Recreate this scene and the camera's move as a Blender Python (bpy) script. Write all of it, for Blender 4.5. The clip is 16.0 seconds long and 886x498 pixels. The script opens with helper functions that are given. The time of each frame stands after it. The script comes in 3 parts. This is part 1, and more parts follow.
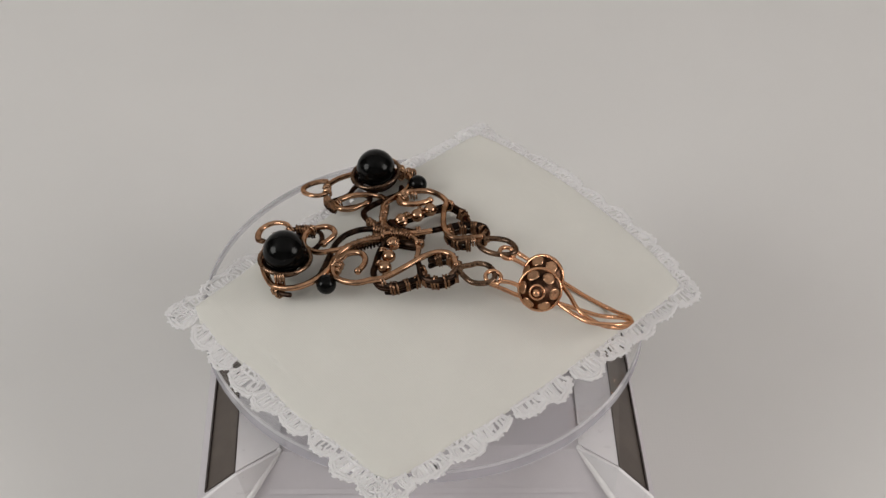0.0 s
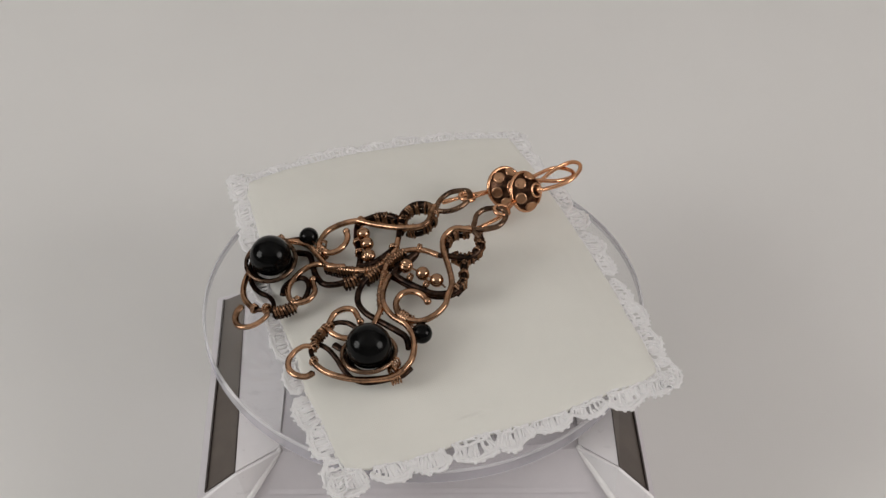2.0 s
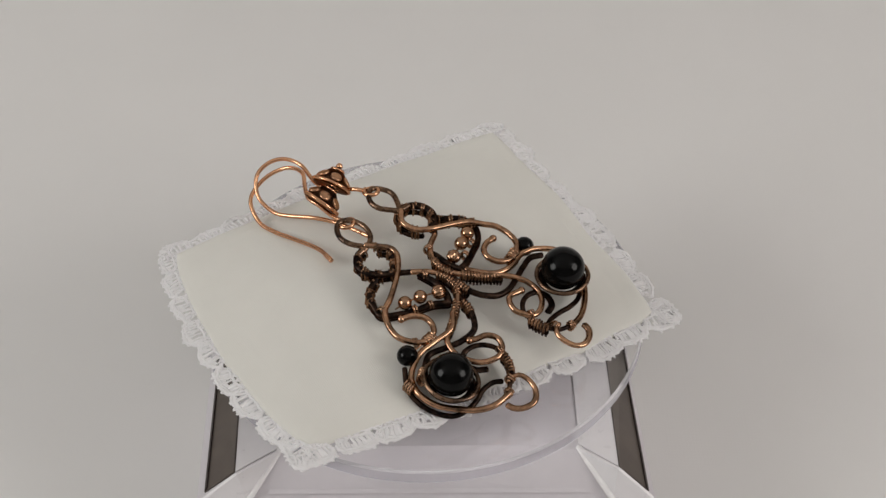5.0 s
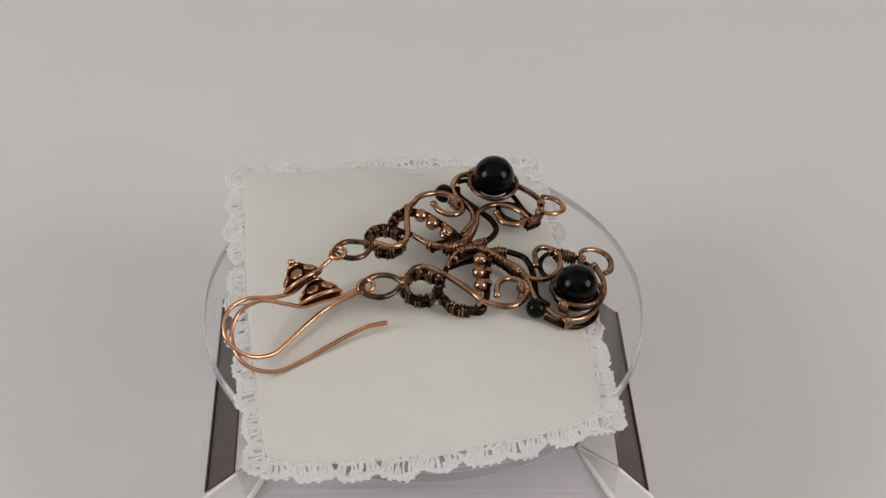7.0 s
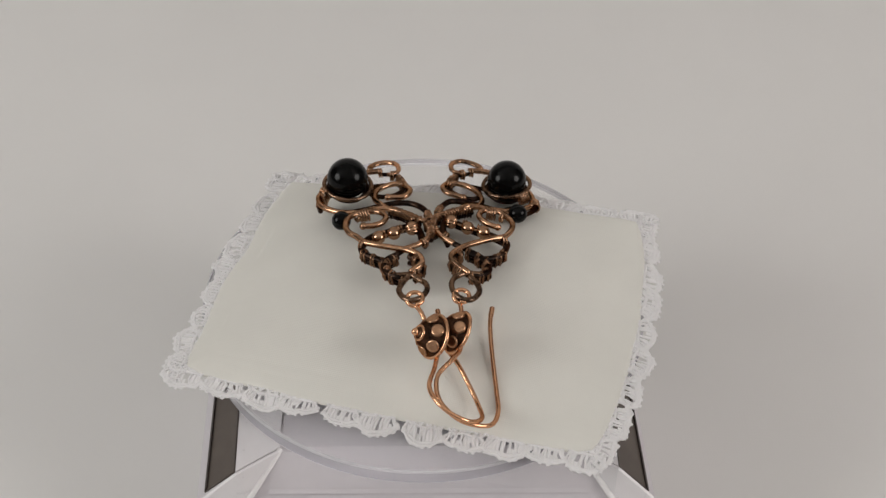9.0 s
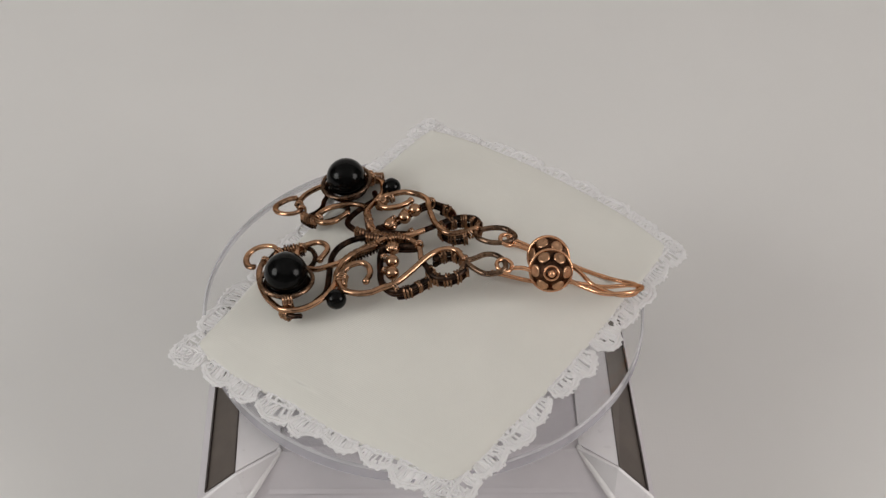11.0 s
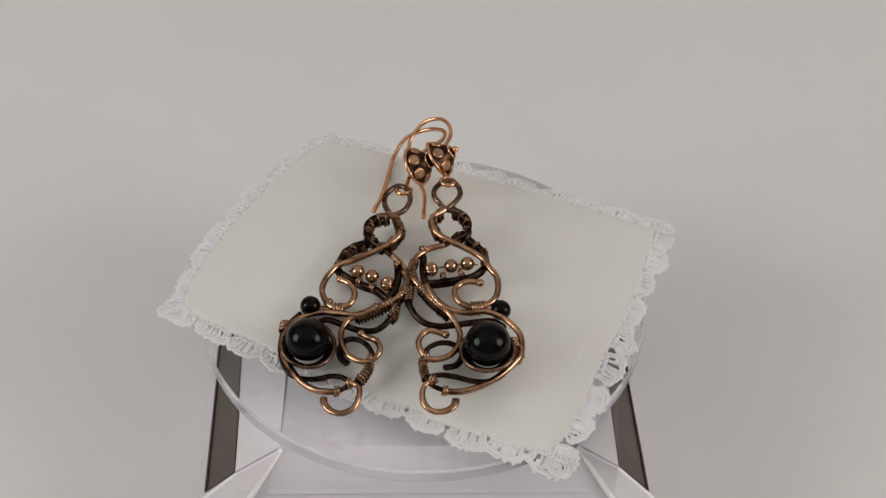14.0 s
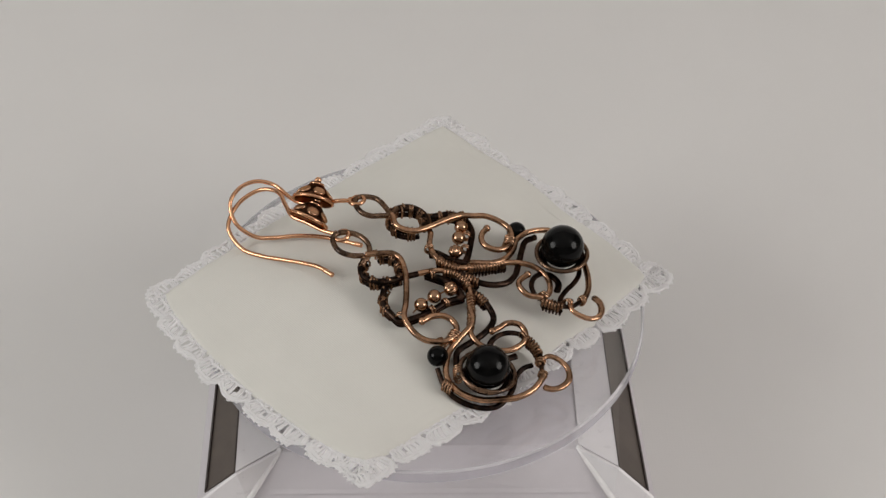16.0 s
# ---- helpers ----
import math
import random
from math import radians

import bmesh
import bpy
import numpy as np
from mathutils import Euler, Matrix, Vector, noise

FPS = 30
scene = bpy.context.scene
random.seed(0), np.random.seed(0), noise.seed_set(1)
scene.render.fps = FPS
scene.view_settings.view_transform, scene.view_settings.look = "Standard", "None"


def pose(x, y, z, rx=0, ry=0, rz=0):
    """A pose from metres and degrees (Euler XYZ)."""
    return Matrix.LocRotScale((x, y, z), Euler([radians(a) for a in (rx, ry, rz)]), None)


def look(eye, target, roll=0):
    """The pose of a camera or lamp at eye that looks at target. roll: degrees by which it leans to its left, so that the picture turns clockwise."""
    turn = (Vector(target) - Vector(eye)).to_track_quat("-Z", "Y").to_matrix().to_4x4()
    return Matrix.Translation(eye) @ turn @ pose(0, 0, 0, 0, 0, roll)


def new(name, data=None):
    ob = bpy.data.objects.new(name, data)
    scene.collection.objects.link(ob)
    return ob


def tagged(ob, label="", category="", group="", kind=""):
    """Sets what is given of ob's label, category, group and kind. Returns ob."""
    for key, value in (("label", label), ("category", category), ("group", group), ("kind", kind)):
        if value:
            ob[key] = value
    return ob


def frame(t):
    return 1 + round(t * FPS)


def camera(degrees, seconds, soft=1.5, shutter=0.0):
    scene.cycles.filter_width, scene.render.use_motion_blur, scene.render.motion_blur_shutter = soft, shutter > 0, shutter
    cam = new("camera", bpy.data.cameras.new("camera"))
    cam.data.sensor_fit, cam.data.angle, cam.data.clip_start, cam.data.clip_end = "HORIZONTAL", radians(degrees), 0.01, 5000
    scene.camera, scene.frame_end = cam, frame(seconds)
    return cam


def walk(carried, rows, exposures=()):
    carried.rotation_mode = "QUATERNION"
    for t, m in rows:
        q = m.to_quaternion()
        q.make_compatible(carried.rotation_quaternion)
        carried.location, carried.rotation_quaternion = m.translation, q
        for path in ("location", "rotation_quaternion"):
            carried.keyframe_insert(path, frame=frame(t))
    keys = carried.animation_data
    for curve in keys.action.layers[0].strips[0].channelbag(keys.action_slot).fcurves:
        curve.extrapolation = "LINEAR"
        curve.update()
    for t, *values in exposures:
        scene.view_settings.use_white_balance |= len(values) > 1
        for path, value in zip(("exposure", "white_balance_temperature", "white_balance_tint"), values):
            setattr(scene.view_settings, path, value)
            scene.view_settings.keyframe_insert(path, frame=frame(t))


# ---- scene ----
cam = camera(36.38, 16.0, soft=1.4)
walk(cam, [(0, look((0.00404, -0.21266, 0.21167), (0.00404, 0.0, 0.0145), 0.99)),
           (16, look((0.00404, -0.21266, 0.21167), (0.00404, 0.0, 0.0145), 0.99))], [(0, 0.0), (16, 0.0)])
DEGREES_PER_SECOND = 33.914
MM = 0.001

# ---- light: two soft lamps on either side of the stand, in an added, unseen room ----
world = bpy.data.worlds.new("room")
scene.world = world
world.use_nodes = True
world.node_tree.nodes["Background"].inputs[0].default_value = (1.0, 0.97, 0.93, 1)
world.node_tree.nodes["Background"].inputs[1].default_value = 0.3


def tent_lamp(x, y, z, width, height, watts, colour):
    data = bpy.data.lights.new("tent_lamp", "AREA")
    data.shape, data.size, data.size_y = "ELLIPSE", width, height
    data.energy, data.color = watts, colour
    ob = new("tent_lamp", data)
    ob.matrix_world = look((x, y, z), (0, 0, 0.01))
    return tagged(ob, "soft round studio lamp beside the table", "lamp", kind="structure")


tent_lamp(-0.74, -0.27, 0.39, 0.46, 0.46, 3.25, (0.985, 0.985, 0.955))
tent_lamp(0.74, -0.27, 0.39, 0.46, 0.46, 2.95, (1.0, 0.96, 0.925))


# ---- materials ----
def material(name, colour, rough=0.5, metal=0.0, spread=0.15, size=2.0, fine=20.0, bump=0.1, other=None, amount=0.5):
    """Procedural surface: two sizes of noise (in mm) shift the colour and roughness and raise fine relief; other: a second colour in blotches."""
    m = bpy.data.materials.new(name)
    m.use_nodes = True
    nt = m.node_tree
    b = nt.nodes["Principled BSDF"]
    co = nt.nodes.new("ShaderNodeTexCoord")
    big, small = nt.nodes.new("ShaderNodeTexNoise"), nt.nodes.new("ShaderNodeTexNoise")
    big.inputs["Scale"].default_value, small.inputs["Scale"].default_value = 1000 / size, 1000 / size * fine / 4
    big.inputs["Detail"].default_value = small.inputs["Detail"].default_value = 3
    for n in (big, small):
        nt.links.new(co.outputs["Object"], n.inputs["Vector"])
    ramp = nt.nodes.new("ShaderNodeValToRGB")
    a = [min(1, c * (1 - spread)) for c in colour]
    z = list(other) if other else [min(1, c * (1 + spread)) for c in colour]
    ramp.color_ramp.elements[0].color, ramp.color_ramp.elements[1].color = (*a, 1), (*z, 1)
    ramp.color_ramp.elements[0].position, ramp.color_ramp.elements[1].position = max(0, amount - 0.18), min(1, amount + 0.18)
    mix = nt.nodes.new("ShaderNodeMath")
    mix.operation = "MULTIPLY_ADD"
    mix.inputs[1].default_value = 0.3
    nt.links.new(small.outputs["Fac"], mix.inputs[0])
    half = nt.nodes.new("ShaderNodeMath")
    half.operation = "MULTIPLY_ADD"
    half.inputs[1].default_value, half.inputs[2].default_value = 0.7, 0.0
    nt.links.new(big.outputs["Fac"], half.inputs[0])
    nt.links.new(half.outputs[0], mix.inputs[2])
    nt.links.new(mix.outputs[0], ramp.inputs["Fac"])
    nt.links.new(ramp.outputs["Color"], b.inputs["Base Color"])
    rr = nt.nodes.new("ShaderNodeMapRange")
    rr.inputs["To Min"].default_value, rr.inputs["To Max"].default_value = rough * 0.7, min(1, rough * 1.3)
    nt.links.new(small.outputs["Fac"], rr.inputs["Value"])
    nt.links.new(rr.outputs[0], b.inputs["Roughness"])
    b.inputs["Metallic"].default_value = metal
    if metal:   # darkened grazing reflections put shaded sides into the round metal
        b.inputs["Specular Tint"].default_value = (0.5, 0.34, 0.25, 1)
    if bump:
        bp = nt.nodes.new("ShaderNodeBump")
        bp.inputs["Strength"].default_value, bp.inputs["Distance"].default_value = bump, 0.0001
        nt.links.new(small.outputs["Fac"], bp.inputs["Height"])
        nt.links.new(bp.outputs[0], b.inputs["Normal"])
    return m


def woven(name, colour, threads, strength, dull=0.9, patch=0.04, patch_size=0.05, sheer=0.0):
    """White cloth: crossed threads (per metre) as relief, with faint uneven patches; sheer: the share that lets light through."""
    m = bpy.data.materials.new(name)
    m.use_nodes = True
    nt = m.node_tree
    b = nt.nodes["Principled BSDF"]
    co = nt.nodes.new("ShaderNodeTexCoord")
    waves = []
    for axis in "XY":
        w = nt.nodes.new("ShaderNodeTexWave")
        w.wave_type, w.bands_direction = "BANDS", axis
        w.inputs["Scale"].default_value = threads
        w.inputs["Distortion"].default_value, w.inputs["Detail Scale"].default_value = 1.1, 0.35
        nt.links.new(co.outputs["Object"], w.inputs["Vector"])
        waves.append(w)
    add = nt.nodes.new("ShaderNodeMath")
    nt.links.new(waves[0].outputs["Fac"], add.inputs[0])
    nt.links.new(waves[1].outputs["Fac"], add.inputs[1])
    bp = nt.nodes.new("ShaderNodeBump")
    bp.inputs["Strength"].default_value, bp.inputs["Distance"].default_value = strength, 0.0001
    nt.links.new(add.outputs[0], bp.inputs["Height"])
    nt.links.new(bp.outputs[0], b.inputs["Normal"])
    n = nt.nodes.new("ShaderNodeTexNoise")
    n.inputs["Scale"].default_value, n.inputs["Detail"].default_value = 1 / patch_size, 4
    nt.links.new(co.outputs["Object"], n.inputs["Vector"])
    ramp = nt.nodes.new("ShaderNodeValToRGB")
    ramp.color_ramp.elements[0].position, ramp.color_ramp.elements[1].position = 0.3, 0.7
    ramp.color_ramp.elements[0].color = (*[c * (1 - patch) for c in colour], 1)
    ramp.color_ramp.elements[1].color = (*[min(1, c * (1 + patch)) for c in colour], 1)
    nt.links.new(n.outputs["Fac"], ramp.inputs["Fac"])
    nt.links.new(ramp.outputs["Color"], b.inputs["Base Color"])
    b.inputs["Roughness"].default_value = dull
    b.inputs["Specular IOR Level"].default_value = 0.15
    if sheer:
        tr, ms = nt.nodes.new("ShaderNodeBsdfTranslucent"), nt.nodes.new("ShaderNodeMixShader")
        ms.inputs[0].default_value = sheer
        nt.links.new(ramp.outputs["Color"], tr.inputs["Color"])
        nt.links.new(b.outputs[0], ms.inputs[1])
        nt.links.new(tr.outputs[0], ms.inputs[2])
        nt.links.new(ms.outputs[0], nt.nodes["Material Output"].inputs["Surface"])
    return m


def clear(name, colour, rough=0.0, ior=1.49):
    m = bpy.data.materials.new(name)
    m.use_nodes = True
    b = m.node_tree.nodes["Principled BSDF"]
    b.inputs["Base Color"].default_value = (*colour, 1)
    b.inputs["Roughness"].default_value, b.inputs["IOR"].default_value = rough, ior
    b.inputs["Transmission Weight"].default_value = 1
    return m


PAPER = woven("backdrop_cloth", (0.75, 0.736, 0.727), 350, 0.03, patch=0.012, patch_size=0.06)
DIM_WALL = material("dim_wall", (0.36, 0.35, 0.34), 0.8, 0, 0.04, 90, 30, 0.1)
BOUNCE_WHITE = material("bounce_white", (0.9, 0.89, 0.88), 0.8, 0, 0.03, 90, 30, 0.1)
WOOD = material("table_wood", (0.22, 0.13, 0.07), 0.45, 0, 0.2, 30, 20, 0.1)
LINEN = woven("handkerchief_linen", (0.852, 0.836, 0.788), 760, 0.17, patch=0.02, patch_size=0.012, sheer=0.15)
THREAD = woven("lace_thread", (0.94, 0.925, 0.935), 1500, 0.12, patch=0.02, patch_size=0.003, sheer=0.2)
PLASTIC = material("white_plastic", (0.6, 0.568, 0.598), 0.35, 0, 0.03, 12, 20, 0.03)
SOLAR = material("dark_solar_cell", (0.105, 0.086, 0.074), 0.4, 0, 0.15, 6, 20, 0.03)
DARK_STRIP = material("dark_strip", (0.045, 0.034, 0.032), 0.5, 0, 0.1, 4)
ACRYLIC = clear("clear_acrylic", (0.985, 0.985, 0.99))
EDGE = clear("lit_acrylic_edge", (0.93, 0.92, 0.95), 0.12, 1.2)
edge_tree = EDGE.node_tree
edge_see, edge_mix = edge_tree.nodes.new("ShaderNodeBsdfTransparent"), edge_tree.nodes.new("ShaderNodeMixShader")
# pale diffuse share stands in for light caught inside the clear edge
edge_light = edge_tree.nodes.new("ShaderNodeBsdfDiffuse")
edge_light.inputs["Color"].default_value = (0.68, 0.66, 0.71, 1)
edge_see.inputs["Color"].default_value = (0.9, 0.89, 0.93, 1)
edge_mix.inputs[0].default_value = 0.36
edge_tree.links.new(edge_see.outputs[0], edge_mix.inputs[1])
edge_tree.links.new(edge_light.outputs[0], edge_mix.inputs[2])
edge_tree.links.new(edge_mix.outputs[0], edge_tree.nodes["Material Output"].inputs["Surface"])
# whiter copy for the bevels: their thin bright highlights are painted on
ARRIS_GLINT = EDGE.copy()
ARRIS_GLINT.name = "acrylic_arris_glint"
for node in ARRIS_GLINT.node_tree.nodes:
    if node.bl_idname == "ShaderNodeMixShader":
        node.inputs[0].default_value = 0.5
    if node.bl_idname == "ShaderNodeBsdfDiffuse":
        node.inputs["Color"].default_value = (0.85, 0.84, 0.87, 1)
FRAME = material("pale_plastic", (0.74, 0.715, 0.735), 0.3, 0, 0.03, 12, 20, 0.03)
RIB_HIGHLIGHT = material("rib_highlight", (0.84, 0.82, 0.83), 0.25, 0, 0.02, 12, 20, 0.02)
ONYX = material("black_onyx", (0.002, 0.002, 0.002), 0.15, 0, 0.3, 4, 10, 0)
ONYX.node_tree.nodes["Principled BSDF"].inputs["IOR"].default_value = 1.24
BRIGHT = material("bright_copper", (0.74, 0.405, 0.235), 0.24, 1, 0.1, 2, 16, 0.05)
ANTIQUE = material("antiqued_copper", (0.075, 0.046, 0.032), 0.22, 1, 0.2, 5.0, 30, 0.04, other=(0.76, 0.44, 0.265), amount=0.49)
OXIDE = material("oxidised_copper", (0.016, 0.012, 0.011), 0.36, 1, 0.2, 1.6, 14, 0.15, other=(0.11, 0.065, 0.045), amount=0.62)
WRAP = material("wrapping_wire", (0.06, 0.036, 0.026), 0.3, 1, 0.2, 1.6, 12, 0.1, other=(0.52, 0.295, 0.175), amount=0.5)
TARNISHED = material("tarnished_copper", (0.045, 0.033, 0.028), 0.28, 1, 0.15, 5, 20, 0.08, other=(0.3, 0.185, 0.12), amount=0.5)
BINDING = material("rubbed_binding_wire", (0.2, 0.118, 0.078), 0.26, 1, 0.15, 1.0, 12, 0.08, other=(0.56, 0.34, 0.21), amount=0.45)
RECESS = material("dark_brown_copper", (0.022, 0.013, 0.01), 0.34, 1, 0.2, 1.2, 14, 0.15, other=(0.14, 0.07, 0.042), amount=0.55)
DOT = material("darker_copper", (0.52, 0.3, 0.18), 0.3, 1, 0.2, 1.5, 14, 0.1)
BEAD = material("polished_copper", (0.46, 0.275, 0.17), 0.16, 1, 0.08, 2, 16, 0.03)


# ---- building blocks (millimetres in, metres out) ----
def part(name, bm, mat, parent=None, label="", smooth=True):
    me = bpy.data.meshes.new(name)
    bmesh.ops.recalc_face_normals(bm, faces=bm.faces)
    bm.to_mesh(me)
    bm.free()
    me.materials.append(mat)
    if smooth:
        me.polygons.foreach_set("use_smooth", [True] * len(me.polygons))
    ob = new(name, me)
    ob.parent = parent
    if label:
        ob["label"] = label
    return ob


def spline(points, step=0.25, closed=False):
    """A smooth line (Catmull-Rom, chord-weighted) through the points, sampled about every step mm."""
    p = [Vector(q) for q in points]
    p = [2 * p[0] - p[1]] + p + [2 * p[-1] - p[-2]]
    out = []
    for a, b, c, d in zip(p, p[1:], p[2:], p[3:]):
        t0 = 0
        t1 = t0 + max(1e-3, (b - a).length) ** 0.5
        t2 = t1 + max(1e-3, (c - b).length) ** 0.5
        t3 = t2 + max(1e-3, (d - c).length) ** 0.5
        n = max(2, int((c - b).length / step))
        for k in range(n):
            t = t1 + (t2 - t1) * k / n
            u = a.lerp(b, (t - t0) / (t1 - t0))
            v = b.lerp(c, (t - t1) / (t2 - t1))
            w = c.lerp(d, (t - t2) / (t3 - t2))
            x = u.lerp(v, (t - t0) / (t2 - t0))
            y = v.lerp(w, (t - t1) / (t3 - t1))
            out.append(x.lerp(y, (t - t1) / (t2 - t1)))
    return out + [p[-2]]


def frames(path):
    """Tangent and two steady cross directions at each point of a line."""
    out, last = [], None
    for i, q in enumerate(path):
        t = (path[min(i + 1, len(path) - 1)] - path[max(i - 1, 0)]).normalized()
        if last is None:
            last = t.orthogonal().normalized()
        s = (last - t * last.dot(t)).normalized()
        out.append((t, s, t.cross(s)))
        last = s
    return out


def tube(bm, path, radius, sides=8, flat=None, caps=True):
    """Sweeps a round wire along the path; radius: mm or a function of the share of the length; flat: (height share) for hammered ends."""
    rings = []
    n = len(path)
    for i, (q, (t, s, u)) in enumerate(zip(path, frames(path))):
        r = radius(i / (n - 1)) if callable(radius) else radius
        ring = []
        for k in range(sides):
            a = 2 * math.pi * k / sides
            o = (s * math.cos(a) + u * math.sin(a)) * r
            if flat:
                o.z *= flat(i / (n - 1))
            ring.append(bm.verts.new((q + o) * MM))
        rings.append(ring)
    for a, b in zip(rings, rings[1:]):
        for k in range(sides):
            bm.faces.new((a[k], a[(k + 1) % sides], b[(k + 1) % sides], b[k]))
    if caps:
        for ring, q, d in ((rings[0], path[0], -1), (rings[-1], path[-1], 1)):
            r0 = (ring[0].co / MM - q).length
            tip = bm.verts.new((q + frames(path)[0 if d < 0 else -1][0] * d * r0 * 0.5) * MM)
            for k in range(sides):
                bm.faces.new((ring[k], ring[(k + 1) % sides], tip))


def coil(bm, path, pitch, radius, wire=0.2, sides=5, uneven=0.12, tall=1.0, sink=0.0):
    """A thin wire wound round the path."""
    out, turn, fr = [], 0.0, frames(path)
    for i in range(len(path) - 1):
        d = (path[i + 1] - path[i]).length
        n = max(1, int(d / pitch * 9))
        for k in range(n):
            q = path[i].lerp(path[i + 1], k / n)
            t, s, u = fr[i]
            r = radius + random.uniform(-1, 1) * 0.05 + math.sin(turn * 0.37) * uneven * 0.12
            o = (s * math.cos(turn) + u * math.sin(turn)) * r
            o.z = o.z * tall - sink
            out.append(q + o)
            turn += d / n / pitch * 2 * math.pi * (1 + random.uniform(-uneven, uneven))
    if len(out) > 3:
        tube(bm, out, wire, sides)


def ball(bm, centre, radius, squash=1.0, segments=24, rings=14):
    m = Matrix.Translation(Vector(centre) * MM) @ Matrix.Diagonal((1, 1, squash, 1))
    bmesh.ops.create_uvsphere(bm, u_segments=segments, v_segments=rings, radius=radius * MM, matrix=m)


def lathe(bm, profile, segments=48, m=Matrix(), wave=None):
    """Turns a profile of (radius, height) round z."""
    rows = []
    for j, (r, z) in enumerate(profile):
        row = []
        for k in range(segments):
            a = 2 * math.pi * k / segments
            q = r * (wave(a, j) if wave else 1)
            row.append(bm.verts.new((m @ Vector((q * math.cos(a), q * math.sin(a), z))) * MM))
        rows.append(row)
    for a, b in zip(rows, rows[1:]):
        for k in range(segments):
            bm.faces.new((a[k], a[(k + 1) % segments], b[(k + 1) % segments], b[k]))
    bm.faces.new(rows[0][::-1])
    bm.faces.new(rows[-1])


def aim(centre, axis):
    """A turn that lays local z along axis, at a place in mm."""
    return Matrix.Translation(centre) @ Vector(axis).to_track_quat("Z", "Y").to_matrix().to_4x4()


def slab(bm, corners, thick):
    """A flat piece on the given corners (mm), thick mm deep below them."""
    p = [Vector(c) for c in corners]
    n = (p[1] - p[0]).cross(p[2] - p[0]).normalized()
    if n.z < 0:
        n = -n
    top = [bm.verts.new(q * MM) for q in p]
    low = [bm.verts.new((q - n * thick) * MM) for q in p]
    bm.faces.new(top)
    bm.faces.new(low[::-1])
    for k in range(len(p)):
        j = (k + 1) % len(p)
        bm.faces.new((top[k], low[k], low[j], top[j]))


# ---- the backdrop, and an unseen room added round it to shape the light ----
def backdrop():
    """One sheet of white cloth: flat under the stand, swept up behind it."""
    bm = bmesh.new()
    prof = [(-600, 0), (-300, 0), (0, 0), (200, 0)] + [(260 + 190 * math.sin(a), 190 - 190 * math.cos(a)) for a in [k * math.pi / 20 for k in range(11)]] + [(450, 590)]
    xs = [-520 + 40 * k for k in range(27)]
    rows = [[bm.verts.new((x * MM, y * MM, (z - 42) * MM)) for x in xs] for y, z in prof]
    for a, b in zip(rows, rows[1:]):
        for k in range(len(xs) - 1):
            bm.faces.new((a[k], a[k + 1], b[k + 1], b[k]))
    ob = part("backdrop", bm, PAPER)
    solid = ob.modifiers.new("thickness", "SOLIDIFY")
    solid.thickness, solid.offset = 0.001, -1
    return tagged(ob, "white woven backdrop cloth swept up behind the stand", "backdrop", kind="structure")


def room_wall(name, corners, mat, label, category):
    bm = bmesh.new()
    slab(bm, corners, 20)
    return tagged(part(name, bm, mat, smooth=False), label, category, kind="structure")


backdrop()
room_wall("table_top", [(-600, -640, -44), (600, -640, -44), (600, 520, -44), (-600, 520, -44)], WOOD, "plain brown wooden table under the backdrop cloth", "table")
room_wall("floor", [(-1000, -800, -770), (1000, -800, -770), (1000, 640, -770), (-1000, 640, -770)], WOOD, "plain brown floor of the room", "floor")
# four unseen walls, added in grey so beads and wires reflect a dim surround
for name, x, y0, x1, y1 in (("wall_west", -1000, -800, -1000, 640), ("wall_east", 1000, -800, 1000, 640), ("wall_south", -998, -800, 998, -800), ("wall_north", -998, 640, 998, 640)):
    room_wall(name, [(x, y0, -770), (x1, y1, -770), (x1, y1, 620), (x, y0, 620)], DIM_WALL, "unseen grey wall, added round the table to darken reflections", "wall")
# low white reflector overhead, out of view, added to fill shadows from above
room_wall("ceiling", [(-1020, -820, 642), (1020, -820, 642), (1020, 660, 642), (-1020, 660, 642)], BOUNCE_WHITE, "unseen low white ceiling, added to bounce light down on the table", "ceiling")


# ---- the turning display stand ----
TURNING = []


